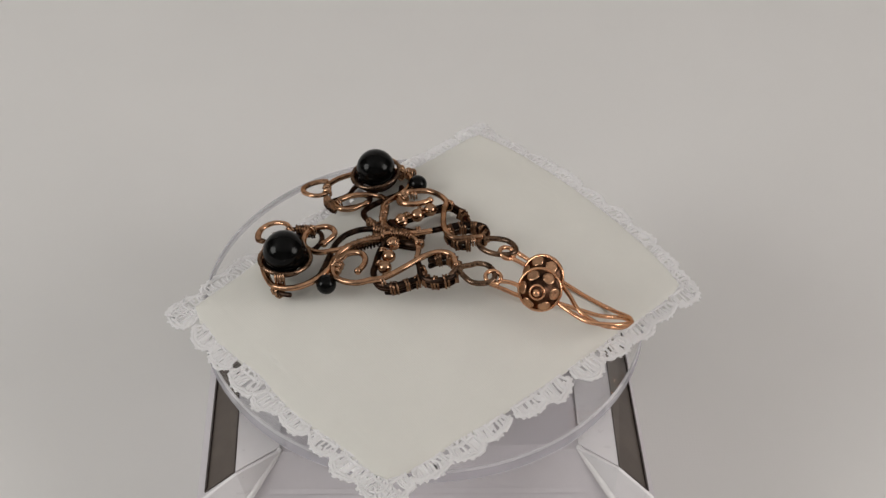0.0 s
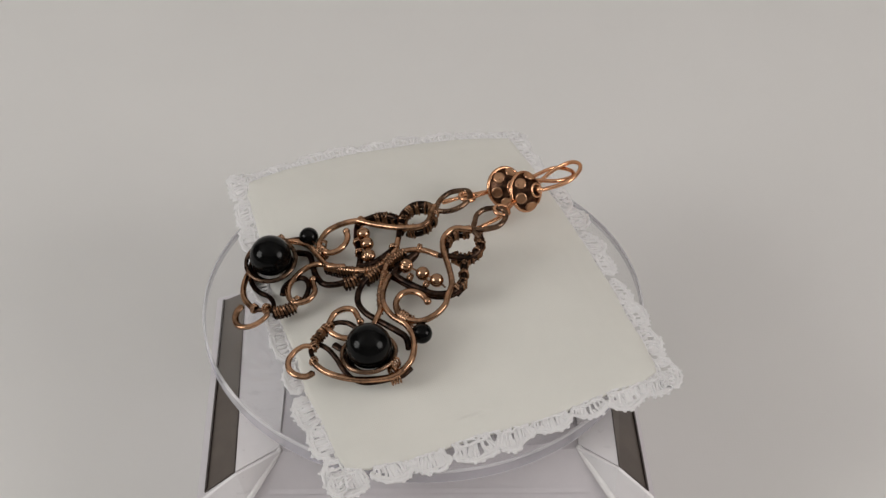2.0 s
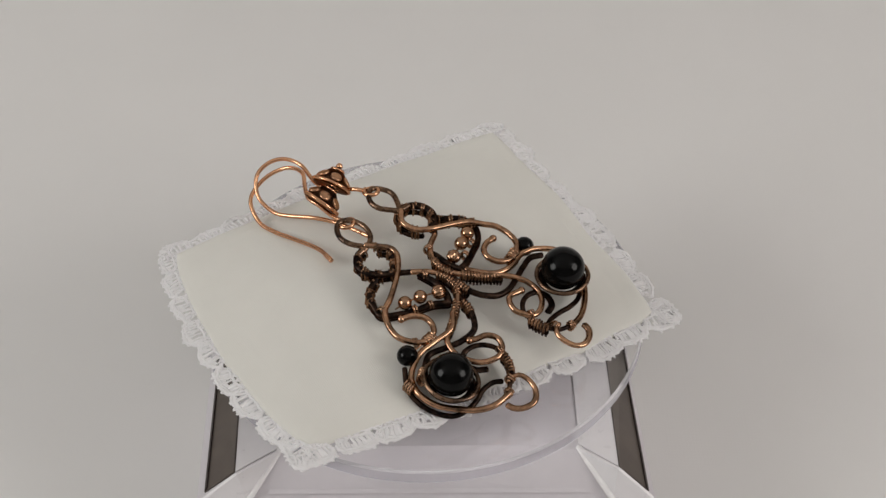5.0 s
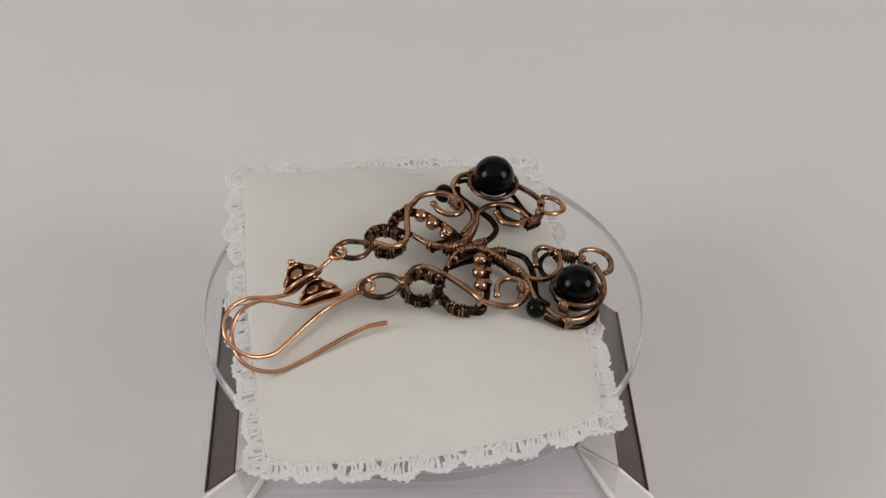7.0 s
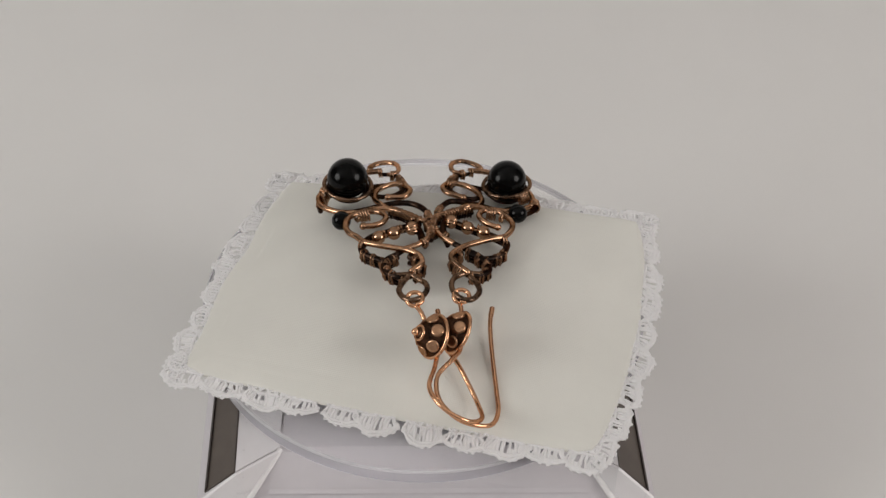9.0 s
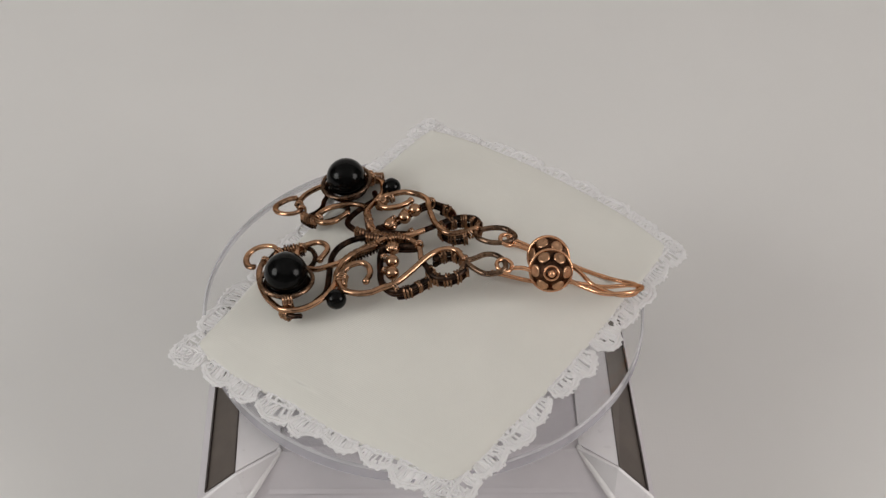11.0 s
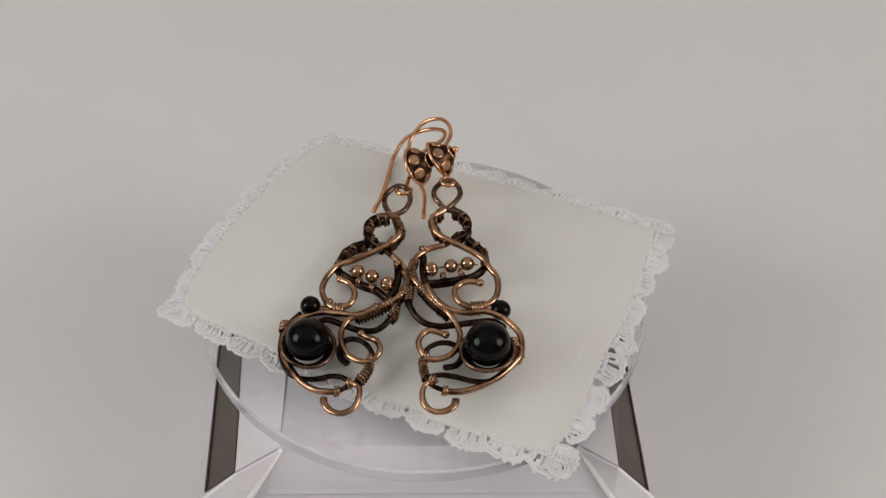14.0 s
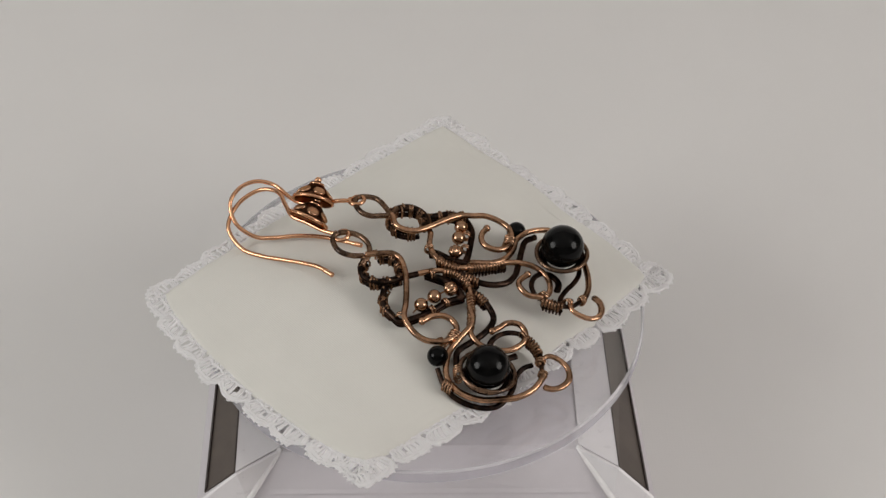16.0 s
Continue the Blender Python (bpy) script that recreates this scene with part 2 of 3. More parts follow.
def display_stand():
    stand = tagged(new("display_stand"), "white plastic turning display stand with clear round plate", "turntable")
    stand.matrix_world = pose(0, 0, -0.042)
    lift = 42
    # housing: a flat top, sloping sides and a low skirt
    bm = bmesh.new()
    z = [-6 + lift, -12.5 + lift, 0]
    top = [(-28.3, -39.6), (32.3, -37.5), (40.6, -42.5), (39.2, 5), (-40.6, 5), (-36.6, -45.6)]
    low = [(-34.6, -47.2), (39.8, -45.5), (48.3, -45), (44.9, 9), (-48.2, 9), (-45, -48)]
    loops = [[bm.verts.new((x * MM, y * MM, z[0] * MM)) for x, y in top]]
    loops.append([bm.verts.new((x * MM, y * MM, z[1] * MM)) for x, y in low])
    loops.append([bm.verts.new((x * 1.0 * MM, (y * 1.0) * MM, z[2] * MM)) for x, y in low])
    bm.faces.new(loops[0])
    bm.faces.new(loops[2][::-1])
    for a, b in zip(loops, loops[1:]):
        for k in range(6):
            j = (k + 1) % 6
            bm.faces.new((a[k], a[j], b[j], b[k]))
    bmesh.ops.bevel(bm, geom=[e for e in bm.edges if e.calc_face_angle(0) > 0.3], offset=0.5 * MM, segments=2, affect="EDGES")
    part("housing", bm, PLASTIC, stand, smooth=False)
    # glossy frames beside the recessed middle; each front ridge's highlight is painted as a whiter rib
    for rib, deck, web in ((((-28.4, -38.9, -5.95), (-34.4, -47.4, -11.6)),
                            [(-28.6, -38.5), (-36.9, -45.0), (-40.0, 4.4), (-29.6, 4.4)],
                            [(-28.6, -39.3, -5.75), (-36.8, -45.4, -5.75), (-44.6, -47.8, -12.0), (-34.8, -47.3, -12.0)]),
                           (((32.4, -36.8, -5.95), (39.5, -45.8, -11.6)),
                            [(32.6, -36.4), (40.3, -41.9), (38.9, 4.4), (31.6, 4.4)],
                            [(32.6, -37.2, -5.75), (40.4, -42.3, -5.75), (48.0, -44.8, -12.0), (39.9, -45.6, -12.0)])):
        bm = bmesh.new()
        a, b = Vector(rib[0]) + Vector((0, 0, lift)), Vector(rib[1]) + Vector((0, 0, lift))
        tube(bm, [a.lerp(b, k / 6) for k in range(7)], 0.7, 10)
        part("ridge_rib", bm, RIB_HIGHLIGHT, stand, "white rib with the ridge's highlight in its colour")
        bm = bmesh.new()
        slab(bm, [(x, y, lift - 5.7) for x, y in deck], 0.4)
        part("side_frame", bm, FRAME, stand, "pale side frame", smooth=False)
        bm = bmesh.new()
        slab(bm, [Vector(c) + Vector((0, 0, lift + 0.15)) for c in web], 0.5)
        part("corner_web", bm, FRAME, stand, "pale corner piece", smooth=False)
    bm = bmesh.new()
    slab(bm, [(-30.2, -45.6, -10.5 + lift), (34.8, -43.8, -10.5 + lift), (35.6, -44.6, -11.1 + lift), (-30.8, -46.4, -11.1 + lift)], 0.3)
    part("front_lip", bm, PLASTIC, stand, smooth=False)
    # dark panels set in the two side slopes
    for s, corners in ((-1, [(-37.0, -44.9, -6.2), (-40.3, 4.5, -6.2), (-46.2, 6.6, -11.2), (-43.2, -46.4, -11.2)]),
                       (1, [(40.3, -41.9, -6.2), (39.2, 4.0, -6.2), (44.2, 5.0, -11.5), (46.7, -43.9, -11.5)])):
        q = [Vector(c) + Vector((s * 0.3, 0, lift + 0.36)) for c in corners]
        bm = bmesh.new()
        slab(bm, q, 0.8)
        part("solar_panel", bm, SOLAR, stand, "dark brown-grey solar cell", smooth=False)
        # thin dark strip just inside the panel's outer edge
        bm = bmesh.new()
        edge = [q[3].lerp(q[0], 0.05), q[2].lerp(q[1], 0.05), q[2].lerp(q[1], 0.11), q[3].lerp(q[0], 0.11)]
        slab(bm, [c + Vector((s * 0.2, 0, 0.25)) for c in edge], 0.3)
        part("panel_strip", bm, DARK_STRIP, stand, "black strip along the solar cell", smooth=False)
    # spindle and the clear plate that turns on it
    bm = bmesh.new()
    lathe(bm, [(7, lift - 6), (7, lift - 4.6), (5, lift - 4.2), (5, lift - 3.8)], 32)
    part("spindle", bm, PLASTIC, stand)
    bm = bmesh.new()
    lathe(bm, [(0.5, -3.7), (48.3, -3.7), (48.72, -3.55), (48.85, -3.2), (48.85, -0.5), (48.72, -0.15), (48.4, 0), (0.5, 0)], 160)
    bm.faces.ensure_lookup_table()
    plate = part("round_plate", bm, ACRYLIC, stand, "clear acrylic round plate", smooth=False)
    plate.location = (0, 0, lift * MM)
    plate.data.materials.append(EDGE)
    plate.data.materials.append(ARRIS_GLINT)
    for f in plate.data.polygons:
        c = f.center
        if len(f.vertices) == 4 and -0.00366 < c.z < -0.00005 and math.hypot(c.x, c.y) > 0.0484:
            f.material_index = 1 if -0.003 < c.z < -0.0007 else 2
    plate.visible_shadow = False
    TURNING.append((plate, Matrix.Translation((0, 0, lift * MM))))


display_stand()


# ---- the folded handkerchief ----
LONG, WIDE = 41.9, 32.9   # half sides of the folded cloth without its lace
TURN = 42.0         # how it lies on the plate at the start
CLOTH = (3.2, -1.9)  # its middle on the plate


def cloth_height(u, v):
    """Height of the folded cloth's upper side over the plate, mm, at a place in the square."""
    e = max(0.0, 1 - abs(u / LONG) ** 3) * max(0.0, 1 - abs(v / WIDE) ** 3)
    puff = 4.5 + 4.2 * e ** 1.3
    ripple = noise.noise((u * 0.05, v * 0.05, 3.1)) * 0.6 + noise.noise((u * 0.13, v * 0.13, 7.7)) * 0.22 + noise.noise((u * 0.4, v * 0.4, 4.2)) * 0.03
    inset = min(LONG - abs(u), WIDE - abs(v))
    hem = 0.05 * math.exp(-((inset - 4.4) / 0.5) ** 2) * (0.5 + noise.noise((u * 0.06, v * 0.06, 11.0)))   # stitched hem, showing here and there
    roll = 0.9 * math.exp(-max(0.0, inset + 1.0) / 1.6)   # soft edge
    return puff - hem - roll + ripple * (0.45 + 0.75 * e) - droop(u, v)


def edge_height(u, v):
    """Middle height of the cloth's outer edge, and of the lace sewn to it."""
    a, b = max(-LONG, min(LONG, u)), max(-WIDE, min(WIDE, v))
    return cloth_height(a, b) - 0.5


def droop(u, v):
    a, b = (max(-1.1, min(1.1, q)) for q in (u / LONG, v / WIDE))
    return -1.05 * a + 0.55 * b - 1.95 * a * b   # two corners stand up a little, one hangs


def bulge(u, v):
    """How far the cloth's sides bow out between its corners."""
    x = (3.8 if u > 0 else 1.5) * max(0.0, 1 - (v / WIDE) ** 2) * min(1.0, abs(u) / LONG) ** 4
    y = (2.2 if v > 0 else 1.5) * max(0.0, 1 - (u / LONG) ** 2) * min(1.0, abs(v) / WIDE) ** 4
    return math.copysign(x, u), math.copysign(y, v)


def sheet(bm, grow, top, thick, du=0.0, dv=0.0, n=72):
    """A thin folded layer with a rounded edge."""
    hu, hv = LONG + grow, WIDE + grow

    def rim(q, half):
        d = half - abs(q)
        return min(1.0, max(0.0, d / 1.3))
    grid = {}
    for side in (0, 1):
        for i in range(n + 1):
            for j in range(n + 1):
                u, v = (math.sin((q / n - 0.5) * math.pi * 0.9) / math.sin(0.45 * math.pi) * half for q, half in ((i, hu), (j, hv)))
                c = max(0.0, abs(u) - hu + 4.5) * max(0.0, abs(v) - hv + 4.5) * 0.045   # rounded corners
                u, v = u - math.copysign(c, u), v - math.copysign(c, v)
                wob = 0.85 * noise.noise((u * 0.07, v * 0.07, grow)) + 0.12 * noise.noise((u * 0.6, v * 0.6, grow))
                bx, by = bulge(u, v)
                x = u + du + bx + wob * (abs(u) > hu * 0.9)
                y = v + dv + by + wob * (abs(v) > hv * 0.9)
                k = math.sqrt(max(0.0, 1 - (1 - min(rim(u, hu), rim(v, hv))) ** 2))
                z = top(u, v)
                z = z - thick / 2 + (thick / 2) * k * (1 if side == 0 else -1)
                edge = i in (0, n) or j in (0, n)
                grid[side, i, j] = grid[0, i, j] if side and edge else bm.verts.new((x * MM, y * MM, z * MM))
    for side in (0, 1):
        for i in range(n):
            for j in range(n):
                f = [grid[side, i, j], grid[side, i + 1, j], grid[side, i + 1, j + 1], grid[side, i, j + 1]]
                bm.faces.new(f if side == 0 else f[::-1])


def lace_side(bm, rng, length):
    """One side of crocheted edging along x: a hem chain at y = 0, a row of open V stitches, then close fans towards +y."""
    def cord(pts, r, jit=0.19):
        tube(bm, [Vector((q[0] + rng.uniform(-jit, jit), q[1] + rng.uniform(-jit, jit), rng.uniform(-.1, .1))) for q in pts], r, 5)
    n = round(length / 8.2)
    w = length / n
    x0 = -length / 2
    hem = length - 7.6
    for y, r in ((-0.3, 0.36), (0.15, 0.36)):
        cord([(-hem / 2 + k * 0.7, y + 0.1 * math.sin(k * 1.7 + y * 9)) for k in range(int(hem / 0.7) + 1)], r)
    for i in range(n):
        c = x0 + (i + 0.5) * w + rng.uniform(-.7, .7)
        base = 1.2 + rng.uniform(-.25, .25)
        h = 3.5 + rng.uniform(-.6, .6)
        lean = rng.uniform(-.4, .4)
        half = w * rng.uniform(0.49, 0.53)
        close = rng.uniform(0.35, 0.85)

        def fan(a, q):
            """a: across the fan, 0 to 1; q: from its foot, 0, to its scalloped rim, 1."""
            b = math.pi * (0.03 + 0.94 * a)
            x = -math.cos(b) * half * (0.8 + 0.2 * q)
            return (c + lean * q + x, base + h * q * (0.22 + 0.78 * math.sin(b) ** 0.8))
        # short stitches from the hem chain to the fan's foot: their gaps are the row of small holes
        for k in range(6):
            foot = fan((k + 0.5) / 6, 0)
            for side in (-1, 1):
                if rng.random() < 0.9:
                    cord([(foot[0] + side * w * 0.08, 0.2), (foot[0] + side * 0.25, base * 0.6), foot], rng.uniform(0.24, 0.36))
        steps = [k / 16 for k in range(17)]
        cord([fan(a, 0) for a in steps], 0.4)
        cord([fan(a, 0.84) for a in steps], 0.42)
        cord([fan(a, 1) for a in steps], 0.42)
        spokes = rng.choice((8, 9, 10))
        for k in range(spokes):
            a = (k + 0.5 + rng.uniform(-.18, .18)) / spokes
            cord([fan(a, 0), fan(a, 0.4), fan(a, 0.75), fan(a, 1)], rng.uniform(0.24, 0.38))
            if rng.random() < 0.4:   # a doubled stitch
                cord([fan(a, 0), fan(a + 0.04, 0.5), fan(a + 0.05, 0.9)], 0.32)
        rows = [[bm.verts.new(Vector((*fan(a, q), -0.08)) * MM) for a in steps] for q in (0.02, 0.45, 0.98)]
        for p, q, share in zip(rows, rows[1:], (close * 0.8, close + 0.15)):
            for k in range(16):
                if rng.random() < share:
                    bm.faces.new((p[k], p[k + 1], q[k + 1], q[k]))
        for k in range(8):   # picots on the rim
            if rng.random() < 0.8:
                px, py = fan((k + 0.5) / 8, 1.07)
                cord([(px + 0.3 * math.cos(b), py + 0.3 * math.sin(b)) for b in [2 * math.pi * q / 6 for q in range(7)]], 0.24, 0.06)


def handkerchief():
    cloth = tagged(new("handkerchief"), "folded ivory handkerchief with white crocheted lace edging, on the clear plate", "handkerchief")
    m = pose(CLOTH[0] * MM, CLOTH[1] * MM, 0, 0, 0, TURN)
    cloth.matrix_world = m
    bm = bmesh.new()
    sheet(bm, -1.6, lambda u, v: cloth_height(u, v) * 0.62 - 0.75, 1.6, 0.3, -0.4)
    part("lower_fold", bm, LINEN, cloth)
    bm = bmesh.new()
    sheet(bm, -0.5, lambda u, v: cloth_height(u, v) - 1.05, 1.3, -0.3, 0.2)
    part("middle_fold", bm, LINEN, cloth)
    bm = bmesh.new()
    sheet(bm, 1.0, cloth_height, 1.1, n=110)
    part("upper_fold", bm, LINEN, cloth)
    for k in range(4):
        bm = bmesh.new()
        rng = random.Random(40 + k)
        near, far = (WIDE, LONG) if k % 2 == 0 else (LONG, WIDE)
        lace_side(bm, rng, 2 * far + 8.6)
        turn = Matrix.Rotation(k * math.pi / 2, 4, "Z")
        for q in bm.verts:
            p = q.co / MM
            far_out = min(1.0, max(0.0, (p.y + 0.6) / 2.5))
            warp = noise.noise_vector((p.x * 0.22 + k * 31, p.y * 0.22, 2.7)) * 0.8 + noise.noise_vector((p.x * 0.6 + k * 31, p.y * 0.6, 8.7)) * 0.35
            d = Vector((p.x + warp.x * far_out, p.y + near + warp.y * far_out, 0))
            d = turn @ d
            d.z = edge_height(d.x, d.y) + p.z * 0.5 - 0.16 * max(0, p.y) + 0.09 * max(0, p.y) * noise.noise((d.x * 0.1, d.y * 0.1, 1.5))
            d.x, d.y = (a + b for a, b in zip((d.x, d.y), bulge(d.x, d.y)))
            q.co = d * MM
        part("lace_edging", bm, THREAD, cloth, "white crocheted lace with scallops")
    TURNING.append((cloth, m))


handkerchief()


# ---- the earrings: wires of each as smooth lines through a few bends, in mm from its own foot ----
LEFT = dict(
    front_wire=[(16.5, -15.1, 15.7), (13.7, -15.5, 15.6), (10.9, -15.6, 15.5), (9.3, -14.4, 15.2), (8.2, -10.9, 14.5), (8, -6.5, 13.6), (8.2, -2.9, 12.9), (8.6, 0, 12.3), (7.7, 2.2, 11.8), (6.2, 4.2, 11.2), (4.2, 5.5, 10.8), (1.5, 5.7, 10.5), (-0.5, 5.3, 10.4), (-1.7, 3.9, 10.6), (-2.2, 2.2, 11), (-1.2, 0.4, 11.4), (0.5, -0.4, 11.8), (3, -0.1, 11.9), (4.9, 1.1, 11.8)],
    top_loop=[(17.3, -12.9, 14.8), (15.9, -15.4, 15.2), (16, -18.4, 15.7), (18.3, -20.8, 16.2), (21.8, -21.4, 16.4), (23.5, -20.2, 16.3), (23.3, -18.2, 15.9), (22, -16.3, 15.6), (19.5, -15.3, 15.3), (17, -15.3, 15.2)],
    frame_wire=[(16, -15.5, 15), (17.5, -13, 14.6), (17, -10.2, 14.1), (14.8, -8.9, 13.7), (11.9, -8.9, 13.6), (8.4, -10.2, 13.6), (5.5, -11.2, 13.6), (2.3, -12, 13.6), (-0.2, -12.1, 13.5), (-2.5, -11.4, 13.2), (-4.8, -9.2, 12.5), (-5.5, -6.3, 11.8), (-5.5, -2.7, 11), (-5.1, 1.3, 10.2), (-5.2, 3.2, 9.8), (-6.9, 5.4, 9.1), (-9.5, 6.4, 8.6), (-12.5, 6.5, 8.3), (-14.7, 5.5, 8.3), (-16.3, 3.9, 8.5), (-16.5, 1.9, 8.9), (-15.3, 0.2, 9.5), (-12.9, 0, 9.7), (-10.9, 1.4, 9.6), (-9.6, 2.1, 9.6)],
    upper_arc=[(12.1, -9, 12.9), (12.9, -6.2, 12.4), (12.7, -3.6, 11.9), (11.1, -1.3, 11.3), (9.5, 0.2, 10.9), (5.9, -0.9, 10.9), (2.4, -2.9, 11), (-0.5, -4.9, 11.3), (-3.7, -6.1, 11.2)],
    inner_arc=[(3.9, -11.7, 13), (0, -10.2, 12.4), (-2.7, -8.2, 11.8), (-3.9, -5.9, 11.2)],
    lower_arc=[(-2.5, -11.1, 12.5), (-6, -7.7, 11.5), (-7.8, -6.2, 11), (-9.4, -3.8, 10.3), (-10.1, -1.5, 9.8), (-9.7, 0, 9.5), (-7.7, 2.5, 9.1), (-5, 4.6, 8.9), (-2.2, 6.9, 8.6), (-1.9, 10, 7.9)],
    cup_wire=[(-5.1, -3.3, 11.5), (-5.6, 0.4, 10.7), (-2.7, 4.5, 10), (-0.5, 7.6, 9.5), (0.3, 11.3, 8.8), (0.1, 13.5, 8.2), (-0.9, 15.4, 7.7), (-2.7, 16.9, 7.2), (-6.3, 18, 6.5), (-10.3, 17.7, 6.1), (-14.1, 16.9, 5.8), (-17.4, 14.9, 5.9), (-19.4, 12.2, 6.3), (-19.9, 11.3, 6.5)],
    rim_wire=[(2.0, 11.2, 8.4), (0.5, 15.2, 6.9), (-2.3, 17.4, 5.5), (-6, 18.3, 4.5), (-9.6, 17.8, 3.9), (-12, 15.7, 4.1), (-13.4, 13.3, 4.5), (-14.2, 10.7, 5), (-15.9, 8.7, 5.4), (-17.7, 7.9, 5.3)],
    base_wire=[(-19.4, 11, 5.9), (-19.4, 8.6, 6.6), (-19.3, 6.9, 7), (-18.3, 4.6, 7.7), (-16.7, 3, 8.2)],
    spiral=[(-16.3, 2.8, 8), (-15.3, 1.9, 8.3), (-12.5, 1.9, 8.7), (-10.1, 3.1, 8.6), (-9, 5, 8.3), (-10, 7, 7.7), (-12.2, 7.7, 7.3), (-14.4, 7, 7.2)],
    curl=[(-18.9, 9.3, 7), (-19.4, 8.3, 7.2), (-21, 7.3, 7.3), (-23, 7.9, 6.9), (-24.7, 9.7, 6.2), (-24.9, 12.1, 5.6), (-23.4, 13.8, 5.3), (-21.2, 14.6, 5.4), (-19.6, 14.3, 5.7)],
    coils=[([(0.1, -12, 13.5), (-2.5, -11.4, 13.2), (-4.8, -9.2, 12.5), (-5.3, -7.7, 12.2)], 0.4, 0.6),
           ([(-5.4, -6.6, 11.9), (-5.5, -2.7, 11), (-5.1, 1.5, 10.2)], 0.35, 0.55),
           ([(13.9, -15.9, 14.9), (11.6, -15.7, 14.8), (10, -14.4, 14.4), (9.1, -11.6, 13.9)], 0.9, 0.6),
           ([(16.3, -14.9, 14.8), (17.3, -12.9, 14.5), (16.7, -10.5, 14), (14.8, -9.3, 13.7), (12.1, -9.3, 13.6), (9, -10.4, 13.6)], 0.9, 0.6),
           ([(12.2, -7.9, 12.7), (12.9, -6.2, 12.4), (12.7, -3.6, 11.9), (11.3, -1.8, 11.4)], 0.9, 0.6),
           ([(-16.7, 3, 8.2), (-18.3, 4.6, 7.7), (-19.3, 6.9, 7)], 0.4, 0.6),
           ([(-6.4, -7.1, 11.3), (-7.8, -6.2, 11), (-8.7, -4.9, 10.7)], 0.5, 0.6)],
    binds=[((9.2, -0.3, 11.7), (-0.44, -0.89, 0.15), 2, 1.1),
           ((-1.6, 3.9, 9.9), (-0.54, -0.83, 0.13), 3, 1.1),
           ((1, 5.1, 9.9), (-0.95, -0.31, -0.02), 2, 0.9),
           ((-16.2, 2.7, 8.8), (-0.84, -0.54, 0.04), 2, 1.0),
           ((-19.2, 8.5, 7), (-0.35, -0.92, 0.19), 2, 1.0),
           ((-19.5, 11.3, 6.2), (-0.45, -0.88, 0.17), 2, 0.9),
           ((0.0, 15.4, 7.7), (-0.85, 0.5, -0.18), 3, 0.95),
           ((-2.1, 13.5, 10.2), (0.0, -1.0, 0.05), 3, 0.75, 1.9),
           ((14.4, -15.9, 15), (-0.97, -0.25, 0.00), 2, 0.9),
           ((2.5, -11.4, 13.5), (-0.96, -0.28, -0.01), 2, 0.9),
           ((2.8, -2.5, 11.7), (-0.85, -0.52, 0.04), 2, 0.8),
           ((-0.2, -4.4, 11.9), (-0.85, -0.52, 0.04), 2, 0.8)],
    copper_beads=[(5, -3, 12.5), (2.2, -5.2, 12.7)],
    fluted=[(-1.3, -7.2, 12.9)],
    hook=[(25.5, -23.3, 15.2), (29.7, -26.6, 14.9), (32.7, -28.7, 14.8), (34.3, -31.9, 15.1), (36.4, -36.8, 15), (40.7, -39.1, 13.7), (45.4, -37.4, 11.4), (47.7, -32.3, 8.7), (44.5, -27.6, 6.4), (39.8, -24.6, 6.8), (36.2, -22.6, 7.8), (30, -19, 9.7), (26.6, -16.7, 10.6), (23.7, -14.1, 10.7)],
    hook_eye=(21.7, -20.7, 16.2),
    big_bead=(-8, 13.2, 11),
    bead_radius=4.48,
    ring_tilt=(0.0, 1.0, -1.5),
    small_bead=(1.9, 9, 9.8),
)
